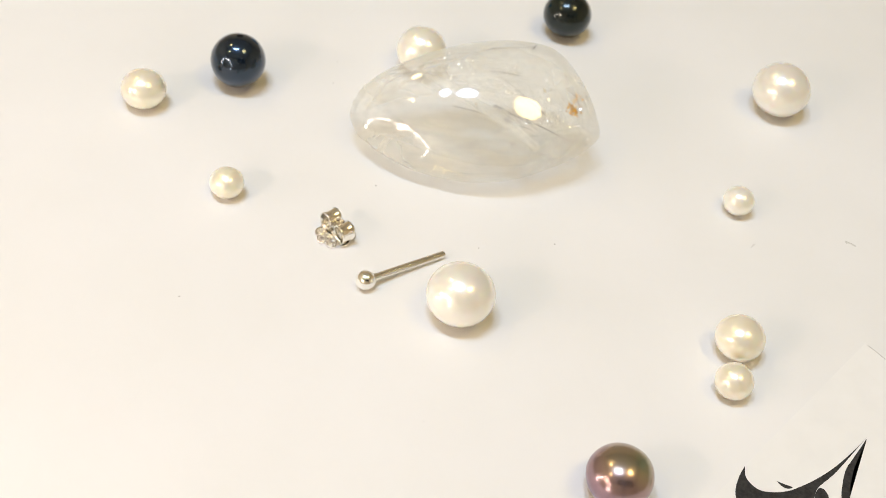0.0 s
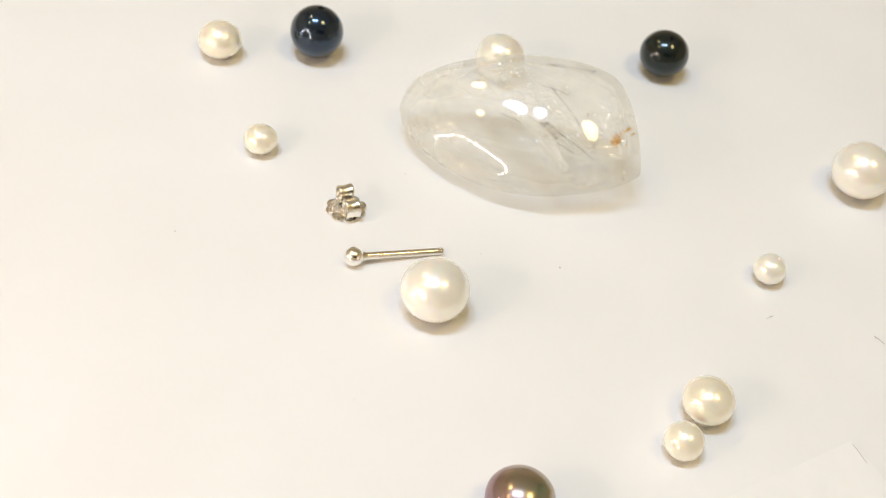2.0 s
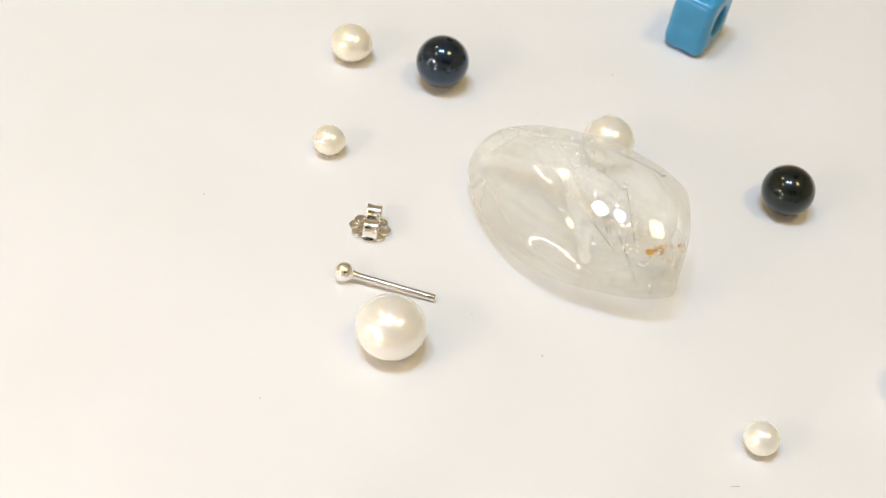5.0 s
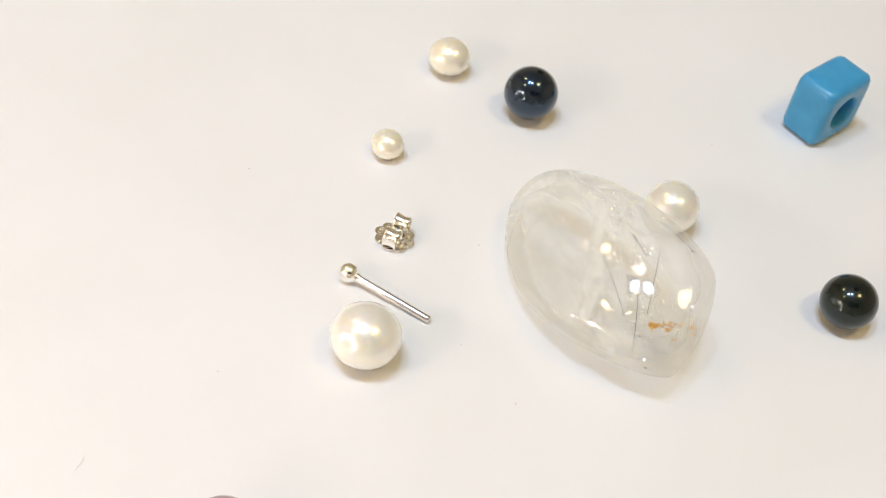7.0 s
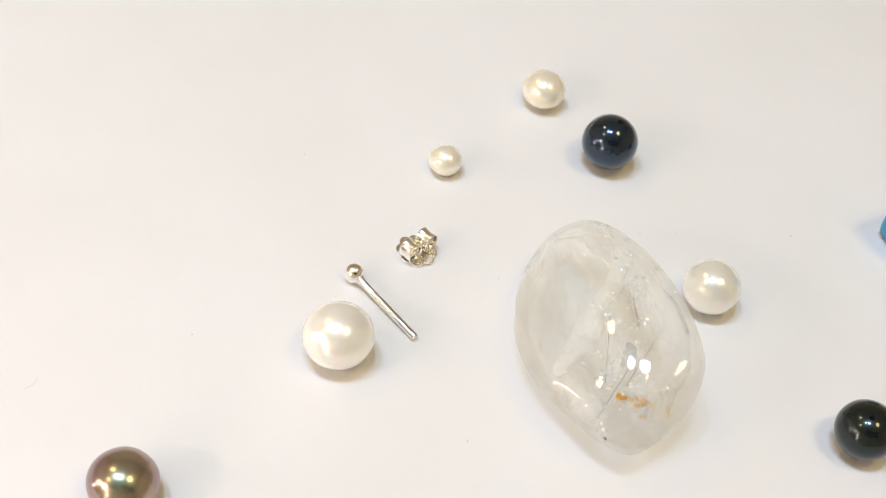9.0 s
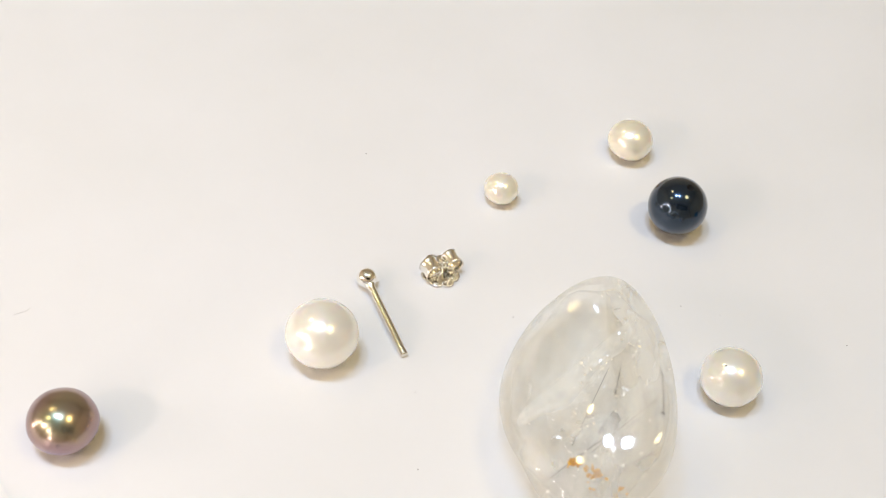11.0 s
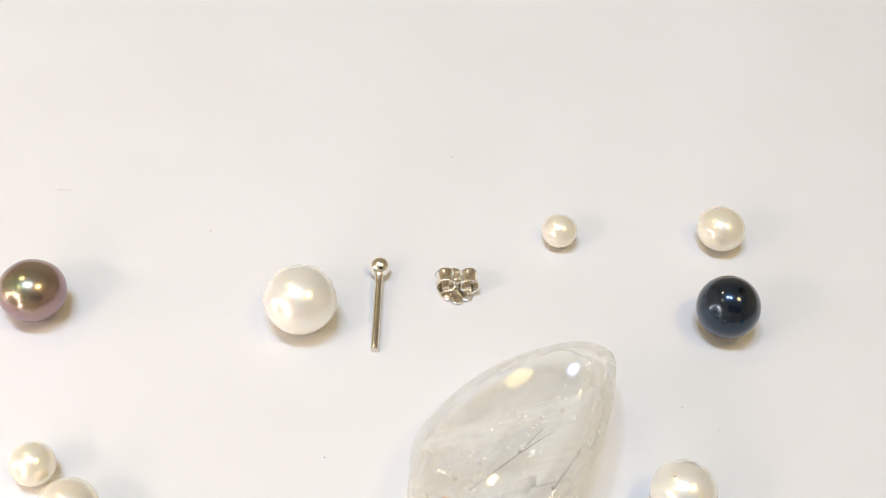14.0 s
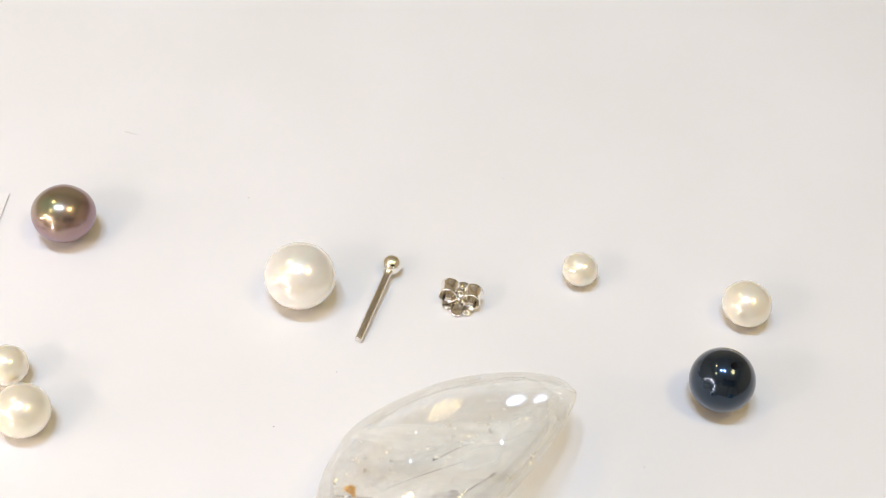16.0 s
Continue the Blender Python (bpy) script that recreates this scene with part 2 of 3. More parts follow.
def revolve(profile, cols=64):
    """A body of revolution round z from (radius, height) pairs, closed at both ends."""
    pts = [(r * math.cos(2 * math.pi * j / cols), r * math.sin(2 * math.pi * j / cols), z) for r, z in profile for j in range(cols)]
    bm = grid(pts, len(profile), cols)
    bm.verts.ensure_lookup_table()
    for k in (0, len(profile) - 1):
        bm.faces.new([bm.verts[k * cols + j] for j in range(cols)])
    return bm


def tube(path, radius, cols=8):
    """A closed round tube along points; radius is a number or one for each point."""
    path = [Vector(p) for p in path]
    radii = radius if isinstance(radius, list) else [radius] * len(path)
    pts = []
    for k, p in enumerate(path):
        d = (path[min(k + 1, len(path) - 1)] - path[max(k - 1, 0)]).normalized()
        side = d.cross(Vector((0.13, 0.31, 0.94))).normalized()
        up = side.cross(d)
        pts += [p + (side * math.cos(2 * math.pi * j / cols) + up * math.sin(2 * math.pi * j / cols)) * radii[k] for j in range(cols)]
    bm = grid(pts, len(path), cols)
    bm.verts.ensure_lookup_table()
    for k in (0, len(path) - 1):
        bm.faces.new([bm.verts[k * cols + j] for j in range(cols)])
    return bm


def slab(x0, y0, z0, x1, y1, z1):
    bm = bmesh.new()
    bmesh.ops.create_cube(bm, size=1)
    for v in bm.verts:
        v.co = Vector((x0 + (v.co.x + 0.5) * (x1 - x0), y0 + (v.co.y + 0.5) * (y1 - y0), z0 + (v.co.z + 0.5) * (z1 - z0)))
    return bm


def holder(name, x, y, z=0.0):
    ob = new(name)
    ob.empty_display_size = 0.002
    ob.location = (x * MM, y * MM, z * MM)
    return ob


TURNING = []                     # all that rides on the turntable


def rides(ob):
    TURNING.append(ob)
    return ob


# ---------------------------------------------------------------- the room
R, H0, T = 1.7, -0.75, 0.08
for name, box, material in (
        ("floor", (-R, -R, H0 - T, R, R, H0), FLOOR), ("ceiling", (-R, -R, CEILING, R, R, CEILING + T), CEIL),
        ("wall_north", (-R - T, R, H0 - T, R + T, R + T, CEILING + T), PLASTER), ("wall_south", (-R - T, -R - T, H0 - T, R + T, -R, CEILING + T), PLASTER),
        ("wall_east", (R, -R, H0 - T, R + T, R, CEILING + T), PLASTER), ("wall_west", (-R - T, -R, H0 - T, -R, R, CEILING + T), PLASTER)):
    tagged(finish(name, slab(*box), material, smooth=False, mm=False), "plain painted room surface", name.split("_")[0], kind="structure")

table = holder("table", 0, 0, -14)
tagged(table, "white lacquered table under the turntable", "table")
part("tabletop", slab(-520, -420, -30, 520, 420, 0), WHITE_TOP, table, smooth=False)
for sx in (-1, 1):
    for sy in (-1, 1):
        part("leg", slab(sx * 480 - 25, sy * 380 - 25, -736, sx * 480 + 25, sy * 380 + 25, -30), WHITE_TOP, table, smooth=False)

for x, y, radius, power, colour in LAMPS:
    lamp = new("ceiling_light")
    lamp.location = (x, y, CEILING)
    tagged(lamp, "round recessed ceiling light, switched on", "ceiling light", "ceiling lights")
    r = radius * 1000
    part("rim", revolve([(r * 1.02, 0), (r * 1.25, 0), (r * 1.25, -6), (r * 1.15, -9), (r * 1.02, -9), (r * 1.02, -2)], 40), FIXTURE, lamp)

arch = holder("arch_lamp", -158, -150, -14)
tagged(arch, "arched desk lamp with a thin warm glowing tube", "lamp")
arch.rotation_euler = (0, 0, radians(-45))
bend = [(92 * math.cos(a), 0, 52 + 92 * math.sin(a)) for a in np.linspace(radians(-25), radians(205), 40)]
part("light_tube", tube(bend, 2.0, 12), GLOW, arch, "warm glowing tube")
foot = slab(-96, -18, 0, 96, 18, 13)
bmesh.ops.bevel(foot, geom=foot.edges[:], offset=3, segments=2, affect="EDGES")
part("base", foot, FIXTURE, arch)

# unseen stand, added to hold the phone that darkens the pearls' reflections
stand = holder("added_phone_stand", 80, -255, -14)
tagged(stand, "added unseen desk stand that holds a dark phone level", "phone stand")
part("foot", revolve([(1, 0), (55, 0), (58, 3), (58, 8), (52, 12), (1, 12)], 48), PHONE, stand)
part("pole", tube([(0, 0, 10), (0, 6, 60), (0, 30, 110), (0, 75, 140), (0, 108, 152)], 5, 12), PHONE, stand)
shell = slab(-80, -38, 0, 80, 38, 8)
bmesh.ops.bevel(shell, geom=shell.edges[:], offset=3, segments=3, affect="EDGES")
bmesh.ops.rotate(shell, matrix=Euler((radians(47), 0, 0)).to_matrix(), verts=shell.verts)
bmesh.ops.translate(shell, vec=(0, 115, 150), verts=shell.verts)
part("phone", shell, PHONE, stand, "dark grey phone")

# ---------------------------------------------------------------- the turntable and the card
disc = holder("turntable", *AXIS)
tagged(disc, "flat white display turntable, slowly turning", "turntable")
part("plate", revolve([(0.5, -12), (123, -12), (125, -10), (125, -1.2), (124, -0.2), (123, 0), (60, 0), (0.5, 0)], 128), WHITE_TOP, disc)
rides(disc)

card = rides(holder("printed_card", 34.8, -30.5))
card.rotation_euler = (0, 0, math.atan2(0.818, 0.575))
tagged(card, "white paper card with a black printed ornament", "card")
# local x runs along the short edge, y points away from the card's inside
part("sheet", slab(0, -85, 0.0, 45, 0, 0.22), CARD, card, smooth=False)


def ink(outline, name="ornament"):
    bm = bmesh.new()
    low = [bm.verts.new((x, y, 0.221)) for x, y in outline]
    top = [bm.verts.new((x, y, 0.235)) for x, y in outline]
    bm.faces.new(top)
    for k in range(len(low)):
        n = (k + 1) % len(low)
        bm.faces.new((low[k], low[n], top[n], top[k]))
    bmesh.ops.triangulate(bm, faces=[f for f in bm.faces if len(f.verts) > 4])
    return part(name, bm, INK, card, smooth=False)


def swept(corners, steps=5):
    """A smooth closed outline through corners; a corner given twice stays sharp."""
    out, n = [], len(corners)
    for k in range(n):
        p0, p1, p2, p3 = (Vector(corners[(k + d) % n]) for d in (-1, 0, 1, 2))
        if p1 == p2:
            continue
        for i in range(steps):
            s = i / steps
            q = 0.5 * (2 * p1 + (p2 - p0) * s + (2 * p0 - 5 * p1 + 4 * p2 - p3) * s * s + (3 * p1 - p0 - 3 * p2 + p3) * s**3)
            out.append((q.x, q.y))
    return out


# a black flourish of pointed strokes
ink(swept([(18.2, -0.05), (18.2, -0.05), (17.1, -0.9), (16.7, -2.1), (17.0, -3.4), (18.6, -4.9), (20.2, -5.7), (22.9, -6.55), (26.0, -7.15), (29.6, -7.45), (32.4, -7.5), (32.4, -7.5),
           (25.6, -7.6), (22.0, -7.3), (20.3, -7.7), (18.6, -6.6), (16.6, -5.4), (14.6, -4.2), (12.9, -3.4), (12.9, -3.4), (14.2, -1.5), (16.2, -0.5)]))
ink(swept([(32.3, -7.6), (32.3, -7.6), (28.6, -7.95), (26.5, -8.2), (24.3, -9.05), (22.9, -9.8), (21.2, -11.2), (21.2, -11.2), (23.7, -10.4), (25.0, -9.7), (27.3, -8.8), (29.9, -8.15)]))
ink(swept([(19.25, -3.6), (19.25, -3.6), (19.5, -4.35), (19.9, -5.3), (19.3, -5.0), (19.1, -4.3)], 4))
ink(swept([(22.1, -7.4), (22.3, -8.1), (21.7, -8.9), (20.6, -9.1), (20.2, -8.3), (20.9, -7.6)]))


# ---------------------------------------------------------------- pearls
def pearl(name, x, y, a, k, material, label, hole=None, hole_r=0.0, depth=0.6, seed=0, lump=0.012):
    """A pearl of half-width a and half-height k*a; its pole lies on the drill hole, if it has one."""
    pole = Vector(hole if hole else (0.3, 0.2, 0.93)).normalized()
    turn = pole.to_track_quat("Z", "Y").to_matrix()
    start = math.asin(min(0.9, hole_r / a)) if hole_r else 0.02
    rows, cols = 44, 64
    pts = []
    for i in range(rows):
        th = start + (math.pi - 0.02 - start) * i / (rows - 1)
        for j in range(cols):
            ph = 2 * math.pi * j / cols
            u = turn @ Vector((math.sin(th) * math.cos(ph), math.sin(th) * math.sin(ph), math.cos(th)))
            s = a * (1 + lump * noise.noise(u * 1.3 + Vector((seed * 7.3, 1.1, 0))))
            pts.append((u.x * s, u.y * s, u.z * s * k + a * k))
    bm = grid(pts, rows, cols)
    bm.verts.ensure_lookup_table()
    bm.faces.new([bm.verts[(rows - 1) * cols + j] for j in range(cols)])
    if not hole_r:
        bm.faces.new([bm.verts[j] for j in range(cols)])
    ob = finish(name, bm, material)
    ob.location = (x * MM, y * MM, 0)
    tagged(ob, label, "pearl", "loose pearls")
    if hole_r:
        cup = revolve([(hole_r * 0.1, -depth), (hole_r * 0.85, -depth), (hole_r * 0.97, -0.06), (hole_r * 1.03, 0.0)], 24)
        centre = turn @ Vector((0, 0, a * math.cos(start)))
        for v in cup.verts:
            p = turn @ v.co + centre
            v.co = Vector((p.x, p.y, p.z * k + a * k))
        cup.faces.ensure_lookup_table()
        bmesh.ops.delete(cup, geom=[f for f in cup.faces if len(f.verts) > 4][1:], context="FACES")
        part("drill_hole", cup, HOLE, ob, "dark drilled hole")
    return rides(ob)


pearl("pearl", 11.24, -1.54, 4.04, 0.88, PEARL_WHITE, "large white button pearl beside the silver ear post", seed=1)
pearl("pearl", -33.85, 24.54, 2.93, 0.84, PEARL_CREAM, "cream button pearl on the white turntable", seed=2)
pearl("pearl", -23.31, 32.35, 3.64, 1.0, PEARL_NAVY, "round glossy navy-black pearl with a drilled hole", (0.0, 0.2, 0.98), 0.46, 1.2, 3, 0.006)
pearl("pearl", -19.41, 10.99, 2.15, 0.86, PEARL_CREAM, "small cream pearl on the white turntable", seed=4)
pearl("pearl", 0.05, 42.65, 3.46, 0.92, PEARL_WHITE, "white button pearl behind the quartz stone", (0.3, -0.35, 0.89), 0.08, 0.08, 5)
pearl("pearl", 19.55, 57.35, 3.5, 0.94, PEARL_BLACK, "greenish black glossy pearl with a drilled hole", (0.17, -0.17, 0.97), 0.34, 1.2, 6, 0.008)
pearl("pearl", 50.96, 48.7, 4.08, 0.90, PEARL_WHITE, "large pinkish white pearl on the white turntable", seed=7)
pearl("pearl", 44.92, 25.66, 2.06, 0.90, PEARL_WHITE, "small white pearl lying alone", seed=8)
pearl("pearl", 44.44, 1.02, 2.98, 0.85, PEARL_CREAM, "cream pearl touching a smaller one", seed=9)
pearl("pearl", 43.75, -5.41, 2.26, 0.92, PEARL_CREAM, "small cream pearl touching a larger one", seed=10)
pearl("pearl", 30.99, -22.18, 3.64, 0.84, PEARL_PEACOCK, "iridescent purple and green peacock pearl", seed=11, lump=0.02)


# ---------------------------------------------------------------- the ear stud and its butterfly back
def ear_post(x, y, tx, ty):
    ob = holder("ear_post", x, y)
    tagged(ob, "silver ear post with a ball end, lying down", "earring")
    part("ball", revolve([(1.2 * math.sin(a), 1.2 - 1.2 * math.cos(a)) for a in np.linspace(0.02, math.pi - 0.02, 32)], 48), BALL, ob, "polished silver ball")
    end = Vector((tx - x, ty - y, 0.43))
    start = Vector((0, 0, 1.15))
    d = (end - start)
    spots = [0.07, 0.095, 0.112, 0.13, 0.16, 0.3, 0.45, 0.6, 0.75, 0.9, 0.985, 0.995, 1.0]
    wide = [0.62, 0.60, 0.54, 0.48, 0.45, 0.45, 0.45, 0.45, 0.45, 0.45, 0.45, 0.42, 0.32]
    part("wire", tube([start + d * s for s in spots], wide, 24), DRAWN, ob, "drawn silver wire")
    return rides(ob)


ear_post(0, 0, 8.46, 7.36)


def butterfly_back(x, y, angle):
    ob = holder("butterfly_back", x, y)
    ob.rotation_euler = (0, 0, radians(angle))
    tagged(ob, "silver butterfly earring back with two rolled scrolls", "earring back")
    # scalloped plate with a raised hole in the middle
    cols, pts = 96, []
    for r, z in ((0.42, 0.16), (0.42, 0.30), (0.55, 0.36), (0.70, 0.30), (0.9, 0.22), (-0.93, 0.26), (-1.0, 0.34), (-1.0, 0.14), (-0.9, 0.05), (0.6, 0.05)):
        for j in range(cols):
            a = 2 * math.pi * j / cols
            if r < 0:
                rim = 0.86 + 0.20 * abs(math.cos(4 * a)) ** 0.6
                pts.append((-r * 2.2 * rim * math.cos(a), -r * 2.45 * rim * math.sin(a), z + 0.10 * abs(math.sin(a)) ** 3))
            else:
                pts.append((r * math.cos(a), r * math.sin(a), z))
    part("base_plate", grid(pts, 10, cols, wrap_r=True), SILVER, ob)
    for side in (-1, 1):
        pts, rows, cols = [], 44, 9
        for i in range(rows):
            s = i / (rows - 1)
            a = radians(-95 + 395 * s)
            r = 1.16 - 0.34 * s
            for j in range(cols):
                v = -1 + 2 * j / (cols - 1)
                rr = r * (1 + 0.11 * v * v)
                pts.append((side * (1.30 + rr * math.cos(a)), v * 0.88 - 0.2, 1.58 + rr * math.sin(a) * 1.12))
        bm = grid(pts, rows, cols, wrap_c=False)
        bmesh.ops.recalc_face_normals(bm, faces=bm.faces)
        bmesh.ops.solidify(bm, geom=bm.faces[:], thickness=0.13)
        part("scroll", bm, SILVER, ob, "rolled silver strip")
    part("rivet", revolve([(0.05, 0.1), (0.5, 0.1), (0.5, 0.75), (0.38, 0.9), (0.30, 0.9), (0.28, 0.5), (0.05, 0.5)], 24), SILVER, ob)
    eye = [(0.36 * math.cos(a), -0.75 + 0.12 * math.sin(a), 2.25 + 0.30 * math.sin(a)) for a in np.linspace(0, 2 * math.pi, 25)]
    part("collar", tube(eye, 0.11, 10), SILVER, ob, "small silver eyelet")
    for k in range(8):
        if k in (2, 6):
            continue
        a = 2 * math.pi * k / 8
        loop = [(1.60 * math.cos(a) + 0.40 * math.cos(b), 1.78 * math.sin(a) + 0.40 * math.sin(b), 0.35) for b in np.linspace(0, 2 * math.pi, 21)]
        part("petal", tube(loop, 0.045, 8), SILVER, ob, "pierced silver petal")
    front = [(0.34 * math.cos(a), 1.85 + 0.30 * math.sin(a), 0.40) for a in np.linspace(0, 2 * math.pi, 25)]
    part("eyelet", tube(front, 0.09, 10), SILVER, ob, "small silver eyelet")
    return rides(ob)


butterfly_back(-5.0, 7.45, 136)


# ---------------------------------------------------------------- the blue bead
def square_bead(x, y, angle, side, thick, hole):
    """A square bead standing on one side, its hole lying level along local x."""
    ob = holder("square_bead", x, y)
    ob.rotation_euler = (0, 0, radians(angle))
    tagged(ob, "turquoise blue plastic square bead with a round hole", "bead")
    h, t, cols = side / 2, thick / 2, 96
    e, q = 1.15, 0.5                # rounding outside and at the hole
    section = []
    for k in range(7):
        a = math.pi / 2 * k / 6
        section.append((h - e + e * math.cos(a), t - e + e * math.sin(a), "out"))
    for k in range(6):
        a = math.pi / 2 + math.pi / 2 * k / 5
        section.append((hole + q + q * math.cos(a), t - q + q * math.sin(a), "in"))
    section = section + [(r, -w, o) for r, w, o in reversed(section)]
    pts = []
    for r, w, o in section:
        for j in range(cols):
            a = 2 * math.pi * j / cols
            c, s = math.cos(a), math.sin(a)
            k = 1.0 if o == "in" else 1 / (abs(c) ** 8 + abs(s) ** 8) ** (1 / 8)
            pts.append((w, r * k * c, r * k * s + h))
    part("body", grid(pts, len(section), cols, wrap_r=True), BLUE, ob)
    return rides(ob)


square_bead(-12.9, 72.7, 20.5, 9.5, 6.3, 2.35)

# ---------------------------------------------------------------- the tumbled quartz
STONE = (9.32, 27.15, 5.27)      # its middle
STONE_TURN = -171
# how far the stone reaches in a direction: powers of the direction's x, y and z
REACH = (6.68, -0.83, -3.11, 1.39, 14.89, 2.50, 3.42, -1.58, -2.54, 1.29, 1.51, -3.56, 5.27, -3.90, 1.31, -1.89, -5.01, -4.84, -4.54, 0.19, -1.30, 1.27, 4.05, -2.64, -0.75, -0.53, 1.15, 7.04, -3.90, 0.74, -2.32, 0.47, -1.57, 2.87, -4.82, 1.99)
POWERS = [(d - c - b, b, c) for d in range(6) for c in (0, 1) for b in range(d - c + 1)]

quartz = holder("quartz_stone", STONE[0], STONE[1])
quartz.rotation_euler = (0, 0, radians(STONE_TURN))
tagged(quartz, "tumbled clear quartz with milky veils and rusty specks", "gemstone")
rides(quartz)

# the tumbled skin: the smooth convex body that all its tangent planes enclose
count = np.arange(3200) + 0.5
lift, spin = 1 - 2 * count / 3200, count * math.pi * (1 + 5**0.5)
planes = np.stack([np.sqrt(1 - lift**2) * np.cos(spin), np.sqrt(1 - lift**2) * np.sin(spin), lift], -1)
reach = sum(k * planes[:, 0]**a * planes[:, 1]**b * planes[:, 2]**c for k, (a, b, c) in zip(REACH, POWERS))


def wrap(u, hard=220):
    """Distance from the middle to the skin in the directions u."""
    near = np.maximum(u @ planes.T, 1e-6) / reach
    most = near.max(1)
    return 1 / (most * (((near / most[:, None]) ** hard).sum(1) / 6) ** (1 / hard))


DENTS = [((-10.8, 7.0, 5.0), 0.7, 2.4), ((-16.2, -4.2, 5.0), 0.6, 1.7)]      # shallow hollows where the stone was chipped before it was tumbled
rows, cols = 72, 144
lat, lon = np.meshgrid(-math.pi / 2 + 0.03 + (math.pi - 0.06) * np.arange(rows) / (rows - 1), 2 * math.pi * np.arange(cols) / cols, indexing="ij")
ways = np.stack([np.cos(lat) * np.cos(lon), np.cos(lat) * np.sin(lon), np.sin(lat)], -1).reshape(-1, 3)
skin = ways * wrap(ways)[:, None]
skin[:, 2] -= skin[:, 2].min() - 0.01
pts = []
for p in skin:
    p = Vector(p)
    sunk = sum(deep * math.exp(-((p - Vector(at)).length / wide) ** 2) for at, deep, wide in DENTS)
    p += p.normalized() * (0.10 * noise.noise(p * 0.2) - sunk)
    pts.append((p.x, p.y, max(0.01, p.z)))
bm = grid(pts, rows, cols)
bm.verts.ensure_lookup_table()
for k in (0, rows - 1):
    bm.faces.new([bm.verts[k * cols + j] for j in range(cols)])
part("body", bm, QUARTZ, quartz, "clear tumbled quartz")


def inside(p, deep=0.97):
    """Pull a point into the stone where it would stick out."""
    d = Vector((p[0], p[1], p[2] - STONE[2]))
    most = float(wrap(np.array([d.normalized()]))[0]) * deep
    d *= min(1.0, most / d.length)
    return Vector((d.x, d.y, max(0.7, d.z + STONE[2])))


def needle(a, b, radius, sag=0.3):
    a, b = Vector(a), Vector(b)
    path = [inside(a.lerp(b, k / 8) + Vector((0, 0, sag * math.sin(math.pi * k / 8)))) for k in range(9)]
    part("needle", tube(path, radius, 6), NEEDLE, quartz, "dark hair-thin crystal needle")


def flake(x, y, z, size, material, name, label, seed, count=9, least=0.35):
    """A ragged little scale."""
    rnd = random.Random(seed)
    bm = bmesh.new()
    centre = inside((x, y, z))
    tilt = Euler((rnd.uniform(-0.6, 0.6), rnd.uniform(-0.6, 0.6), rnd.uniform(0, 6))).to_matrix()
    ring = []
    for k in range(count):
        r = size * rnd.uniform(least, 1.0)
        a = 2 * math.pi * k / count
        ring.append(tilt @ Vector((r * math.cos(a) * 1.3, r * math.sin(a) * 0.8, 0)) + centre)
    low = [bm.verts.new(p) for p in ring]
    top = [bm.verts.new(p + tilt @ Vector((0, 0, 0.06))) for p in ring]
    bm.faces.new(low), bm.faces.new(top)
    for k in range(count):
        n = (k + 1) % count
        bm.faces.new((low[k], low[n], top[n], top[k]))
    part(name, bm, material, quartz, label, smooth=False)


def sheet(a, b, across, bow, material, seed, label):
    """A thin curved healed fracture in the stone, from a to b and as wide as across."""
    a, b, across = Vector(a), Vector(b), Vector(across)
    up = (b - a).cross(across).normalized()
    pts, rows, cols = [], 12, 26
    for i in range(rows):
        w = i / (rows - 1)
        for j in range(cols):
            q = j / (cols - 1)
            frayed = (1 + 0.5 * noise.noise(Vector((q * 4, seed, 0)))) * math.sin(math.pi * (0.06 + 0.9 * q)) ** 0.7
            p = a.lerp(b, q) + across * w * frayed + up * (bow * math.sin(math.pi * q) + 0.5 * noise.noise(Vector((q * 3, w * 2, seed))))
            pts.append(inside(p, 0.955))
    part("veil", grid(pts, rows, cols, wrap_c=False), material, quartz, label)


needle((3.1, -2.6, 5.5), (-7.4, 0.6, 5.2), 0.038)
needle((-1.9, -7.4, 8.1), (-8.9, -1.1, 6.6), 0.036)
needle((-0.8, -2.9, 11.5), (-4.8, -2.4, 11.6), 0.032, 0.1)
needle((-1.5, -7.1, 11.8), (-6.4, -7.2, 12.6), 0.042, 0.1)
needle((-4.6, -3.4, 4.4), (-12.2, 2.8, 5.6), 0.046)
rnd = random.Random(21)
for k in range(46):
    near = rnd.choice(((-12.0, 1.2, 9.0), (-11.9, 0.6, 9.0), (-12.2, -1.1, 8.2), (-12.3, -1.5, 8.0), (-13.8, -4.3, 7.5), (-13.3, -1.6, 7.4), (-12.1, 0.9, 9.0), (-12.2, -0.8, 8.2)))
    flake(near[0] + rnd.gauss(0, 0.38), near[1] + rnd.gauss(0, 0.42), near[2] + rnd.gauss(0, 0.25), rnd.uniform(0.12, 0.36), RUST, "iron_stain", "rusty orange stain", k)
for k, (x, y, z, size) in enumerate(((-7.15, -7.54, 13.0, 0.30), (-15.2, 2.45, 4.9, 0.20), (-4.8, -2.4, 11.9, 0.14), (0.4, -6.0, 9.0, 0.11), (-12.0, -6.5, 9.5, 0.14), (8.5, 4.6, 8.0, 0.12), (-1.5, -7.1, 11.9, 0.26), (-1.0, -7.0, 11.6, 0.2))):
    flake(x, y, z, size, NEEDLE, "dark_speck", "tiny dark speck", 40 + k)
# bright metal scales scattered in the stone to stand in for its glints
rnd = random.Random(9)
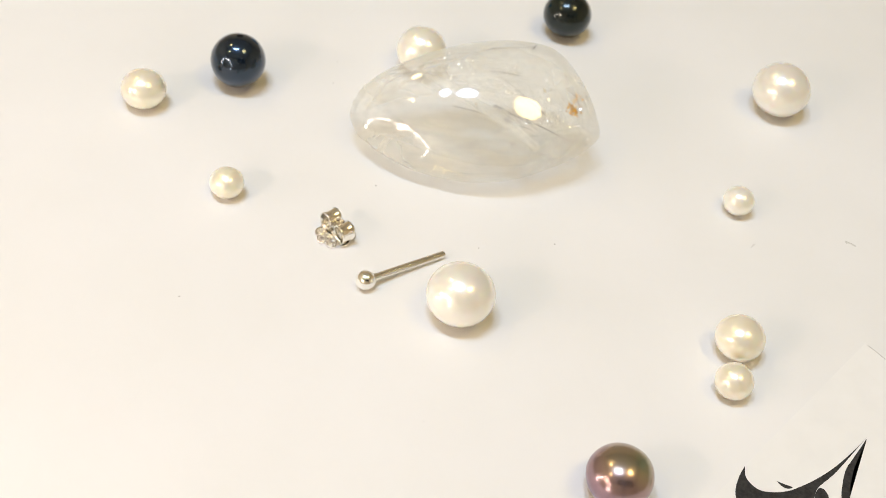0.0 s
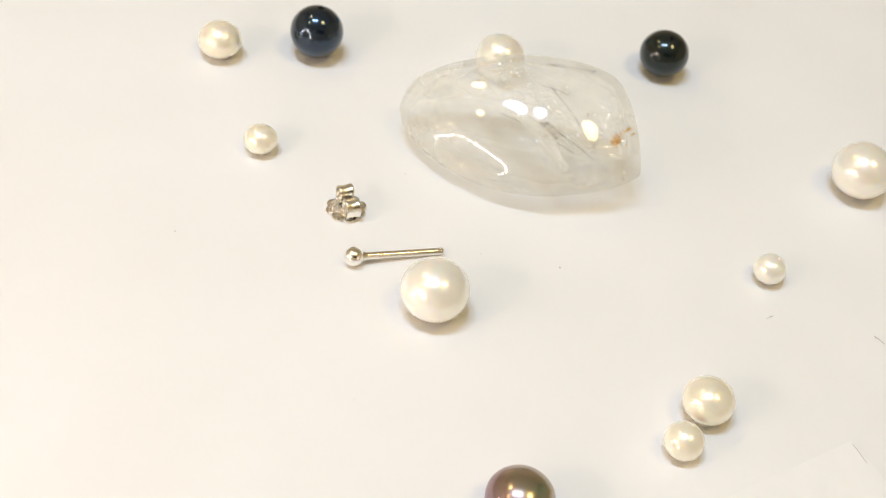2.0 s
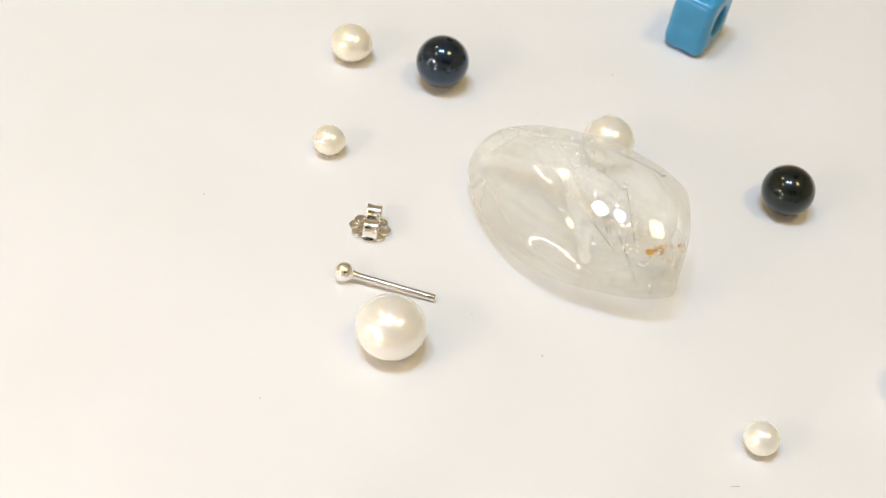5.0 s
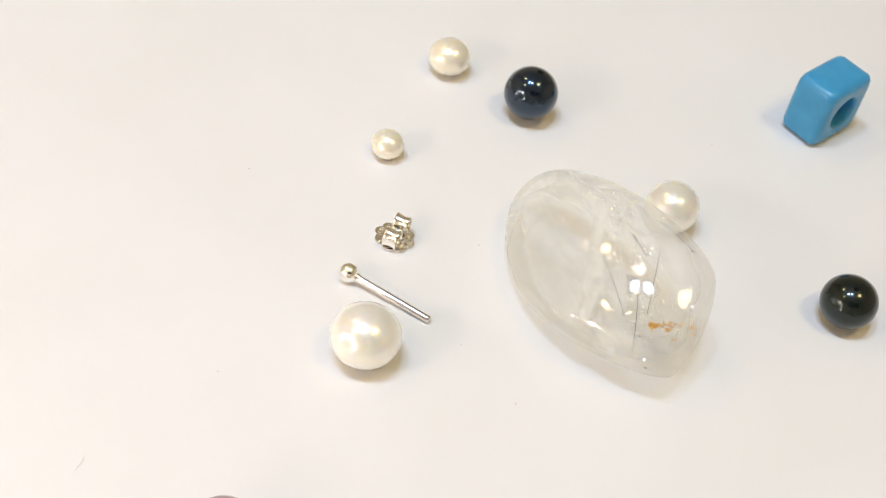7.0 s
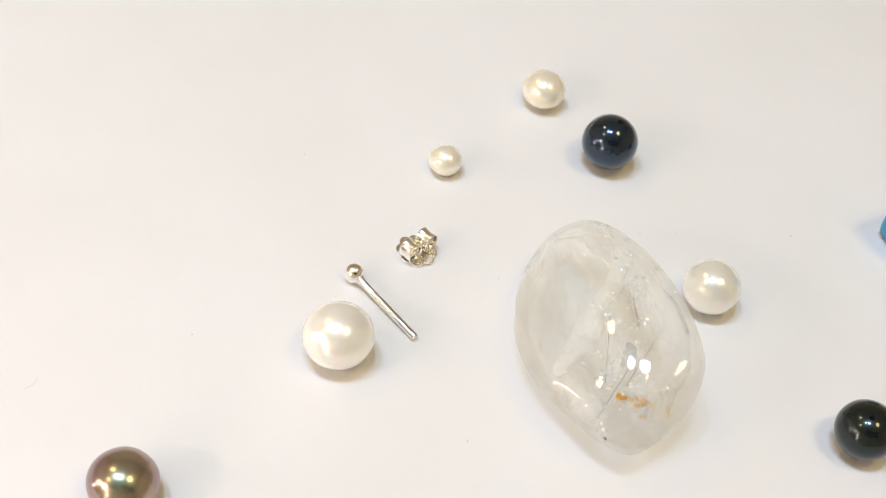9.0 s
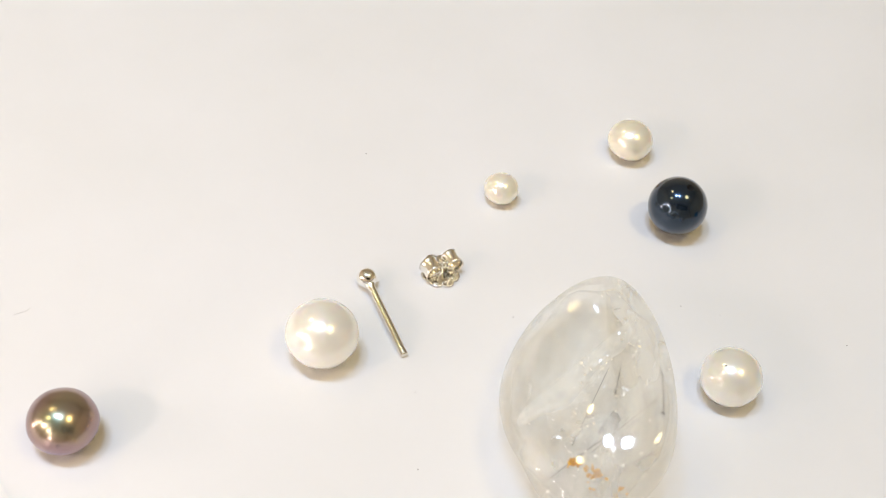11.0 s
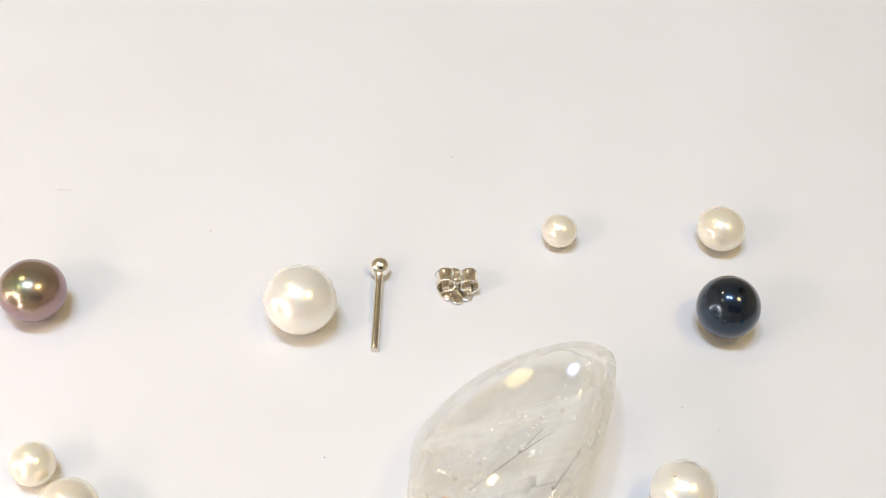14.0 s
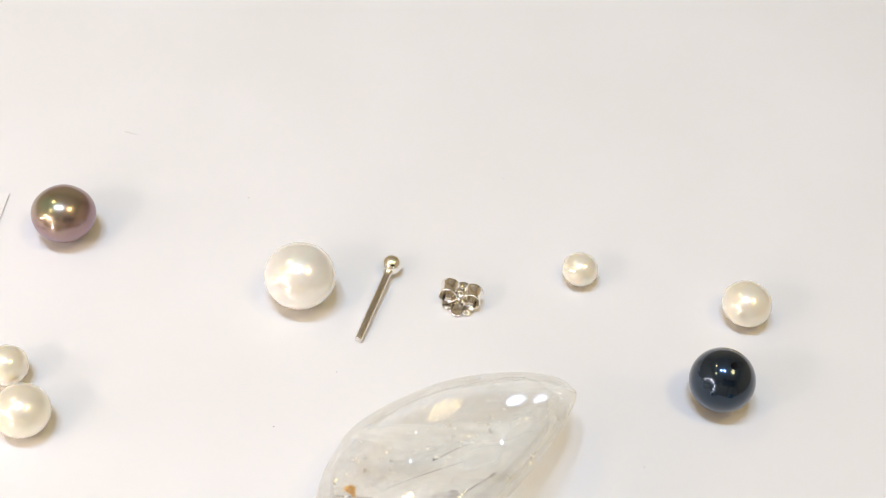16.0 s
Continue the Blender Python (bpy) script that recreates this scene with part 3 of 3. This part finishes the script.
for k in range(120):
    q = rnd.uniform(-1, 1)
    flake(q * 9 - 4 + rnd.gauss(0, 2.4), -q * 3 - 2 + rnd.gauss(0, 2.6), rnd.uniform(6, 13), rnd.uniform(0.06, 0.28), FLASH, "glint_scale", "bright mirror-like scale added for the stone's glints", 80 + k)
# milky clouds in an uneven layer under the upper skin, added to brighten the stone
pts, r2, c2 = [], 22, 72
for i in range(r2):
    low_lat = radians(88 - 92 * i / (r2 - 1))
    for j in range(c2):
        a = 2 * math.pi * j / c2
        u = np.array([[math.cos(low_lat) * math.cos(a), math.cos(low_lat) * math.sin(a), math.sin(low_lat)]])
        p = Vector(u[0] * wrap(u)[0]) * 0.90
        p *= 1 + 0.08 * noise.noise(p * 0.25 + Vector((3.0, 0, 0)))
        pts.append((p.x, p.y, p.z + STONE[2]))
part("brightening_cloud", grid(pts, r2, c2), CLOUD, quartz, "milky white layer added to brighten the stone")
BANDED = "milky white healed fracture"
sheet((7.4, -4.0, 9.2), (-8.4, 8.4, 7.4), (-1.5, -1.9, -0.4), 0.3, BAND, 1.0, BANDED)
sheet((12.5, -4.5, 5.0), (7.0, 5.5, 5.0), (2.0, 1.2, -1.0), -0.5, VEIL, 2.0, BANDED)
sheet((1.0, -6.0, 7.0), (-8.0, 2.0, 6.0), (-2.6, -3.0, -0.5), 0.6, VEIL, 3.0, BANDED)
sheet((-4.0, 4.0, 6.0), (-13.0, 1.0, 5.0), (-0.6, 3.4, -0.8), -0.5, VEIL, 4.0, BANDED)
sheet((-1.6, -3.6, 4.6), (-4.6, -2.0, 4.2), (-0.9, -1.3, 0.2), 0.2, SMOKE, 5.0, "smoky grey feather in the stone")


# ---------------------------------------------------------------- dust
random.seed(4)
SPECKS = [(12.5, 9.9), (9.7, -17.8), (-11.2, 40.5), (21.8, 13.1), (-1.7, 17.4), (-10.8, 35.8), (54.3, -2.8), (47.2, 19.8), (-20.4, -6.9), (-12.3, 55.7), (59.7, 23.6)]
dust = new("dust")
tagged(dust, "tiny dark dust specks on the white turntable", "dust", kind="stuff")
bm = bmesh.new()
for x, y in SPECKS:
    made = bmesh.ops.create_icosphere(bm, subdivisions=1, radius=random.uniform(0.06, 0.10))
    s = random.uniform(0.7, 1.6)
    for v in made["verts"]:
        v.co = Vector((v.co.x * s + x, v.co.y / s + y, max(v.co.z * 0.5, -0.02) + 0.03))
part("specks", bm, DUST, dust)
rides(dust)


def fibre(points, radius, z=0.06):
    ob = holder("fibre", points[0][0], points[0][1])
    tagged(ob, "fine grey strand: loose fibres, and one for the card's edge shadow", "fibre")
    part("thin_line", tube([(x - points[0][0], y - points[0][1], z) for x, y in points], radius, 6), LINT_EDGE_SHADE, ob)
    return rides(ob)


fibre([(18.6, -34.6), (18.1, -34.2), (17.8, -33.7), (17.1, -33.5)], 0.02)
fibre([(59.5, 23.8), (60.2, 23.6), (60.9, 23.2)], 0.04)
# no fibre: a thin strand drawn for the shadow line at the card's edge
fibre([(60.9, 5.9), (61.7, 5.3), (62.9, 4.2)], 0.035, 0.25)
fibre([(46.9, 19.2), (47.2, 19.7), (47.5, 20.1)], 0.035)


# ---------------------------------------------------------------- movement
def turned(ob, t):
    centre = Matrix.Translation((AXIS[0] * MM, AXIS[1] * MM, 0))
    return centre @ pose(0, 0, 0, 0, 0, SPIN * t) @ centre.inverted() @ ob


def motions():
    for ob in TURNING:
        rest = Matrix.LocRotScale(ob.location, ob.rotation_euler, None)
        walk(ob, [(k * 0.5, turned(rest, k * 0.5)) for k in range(33)])


motions()
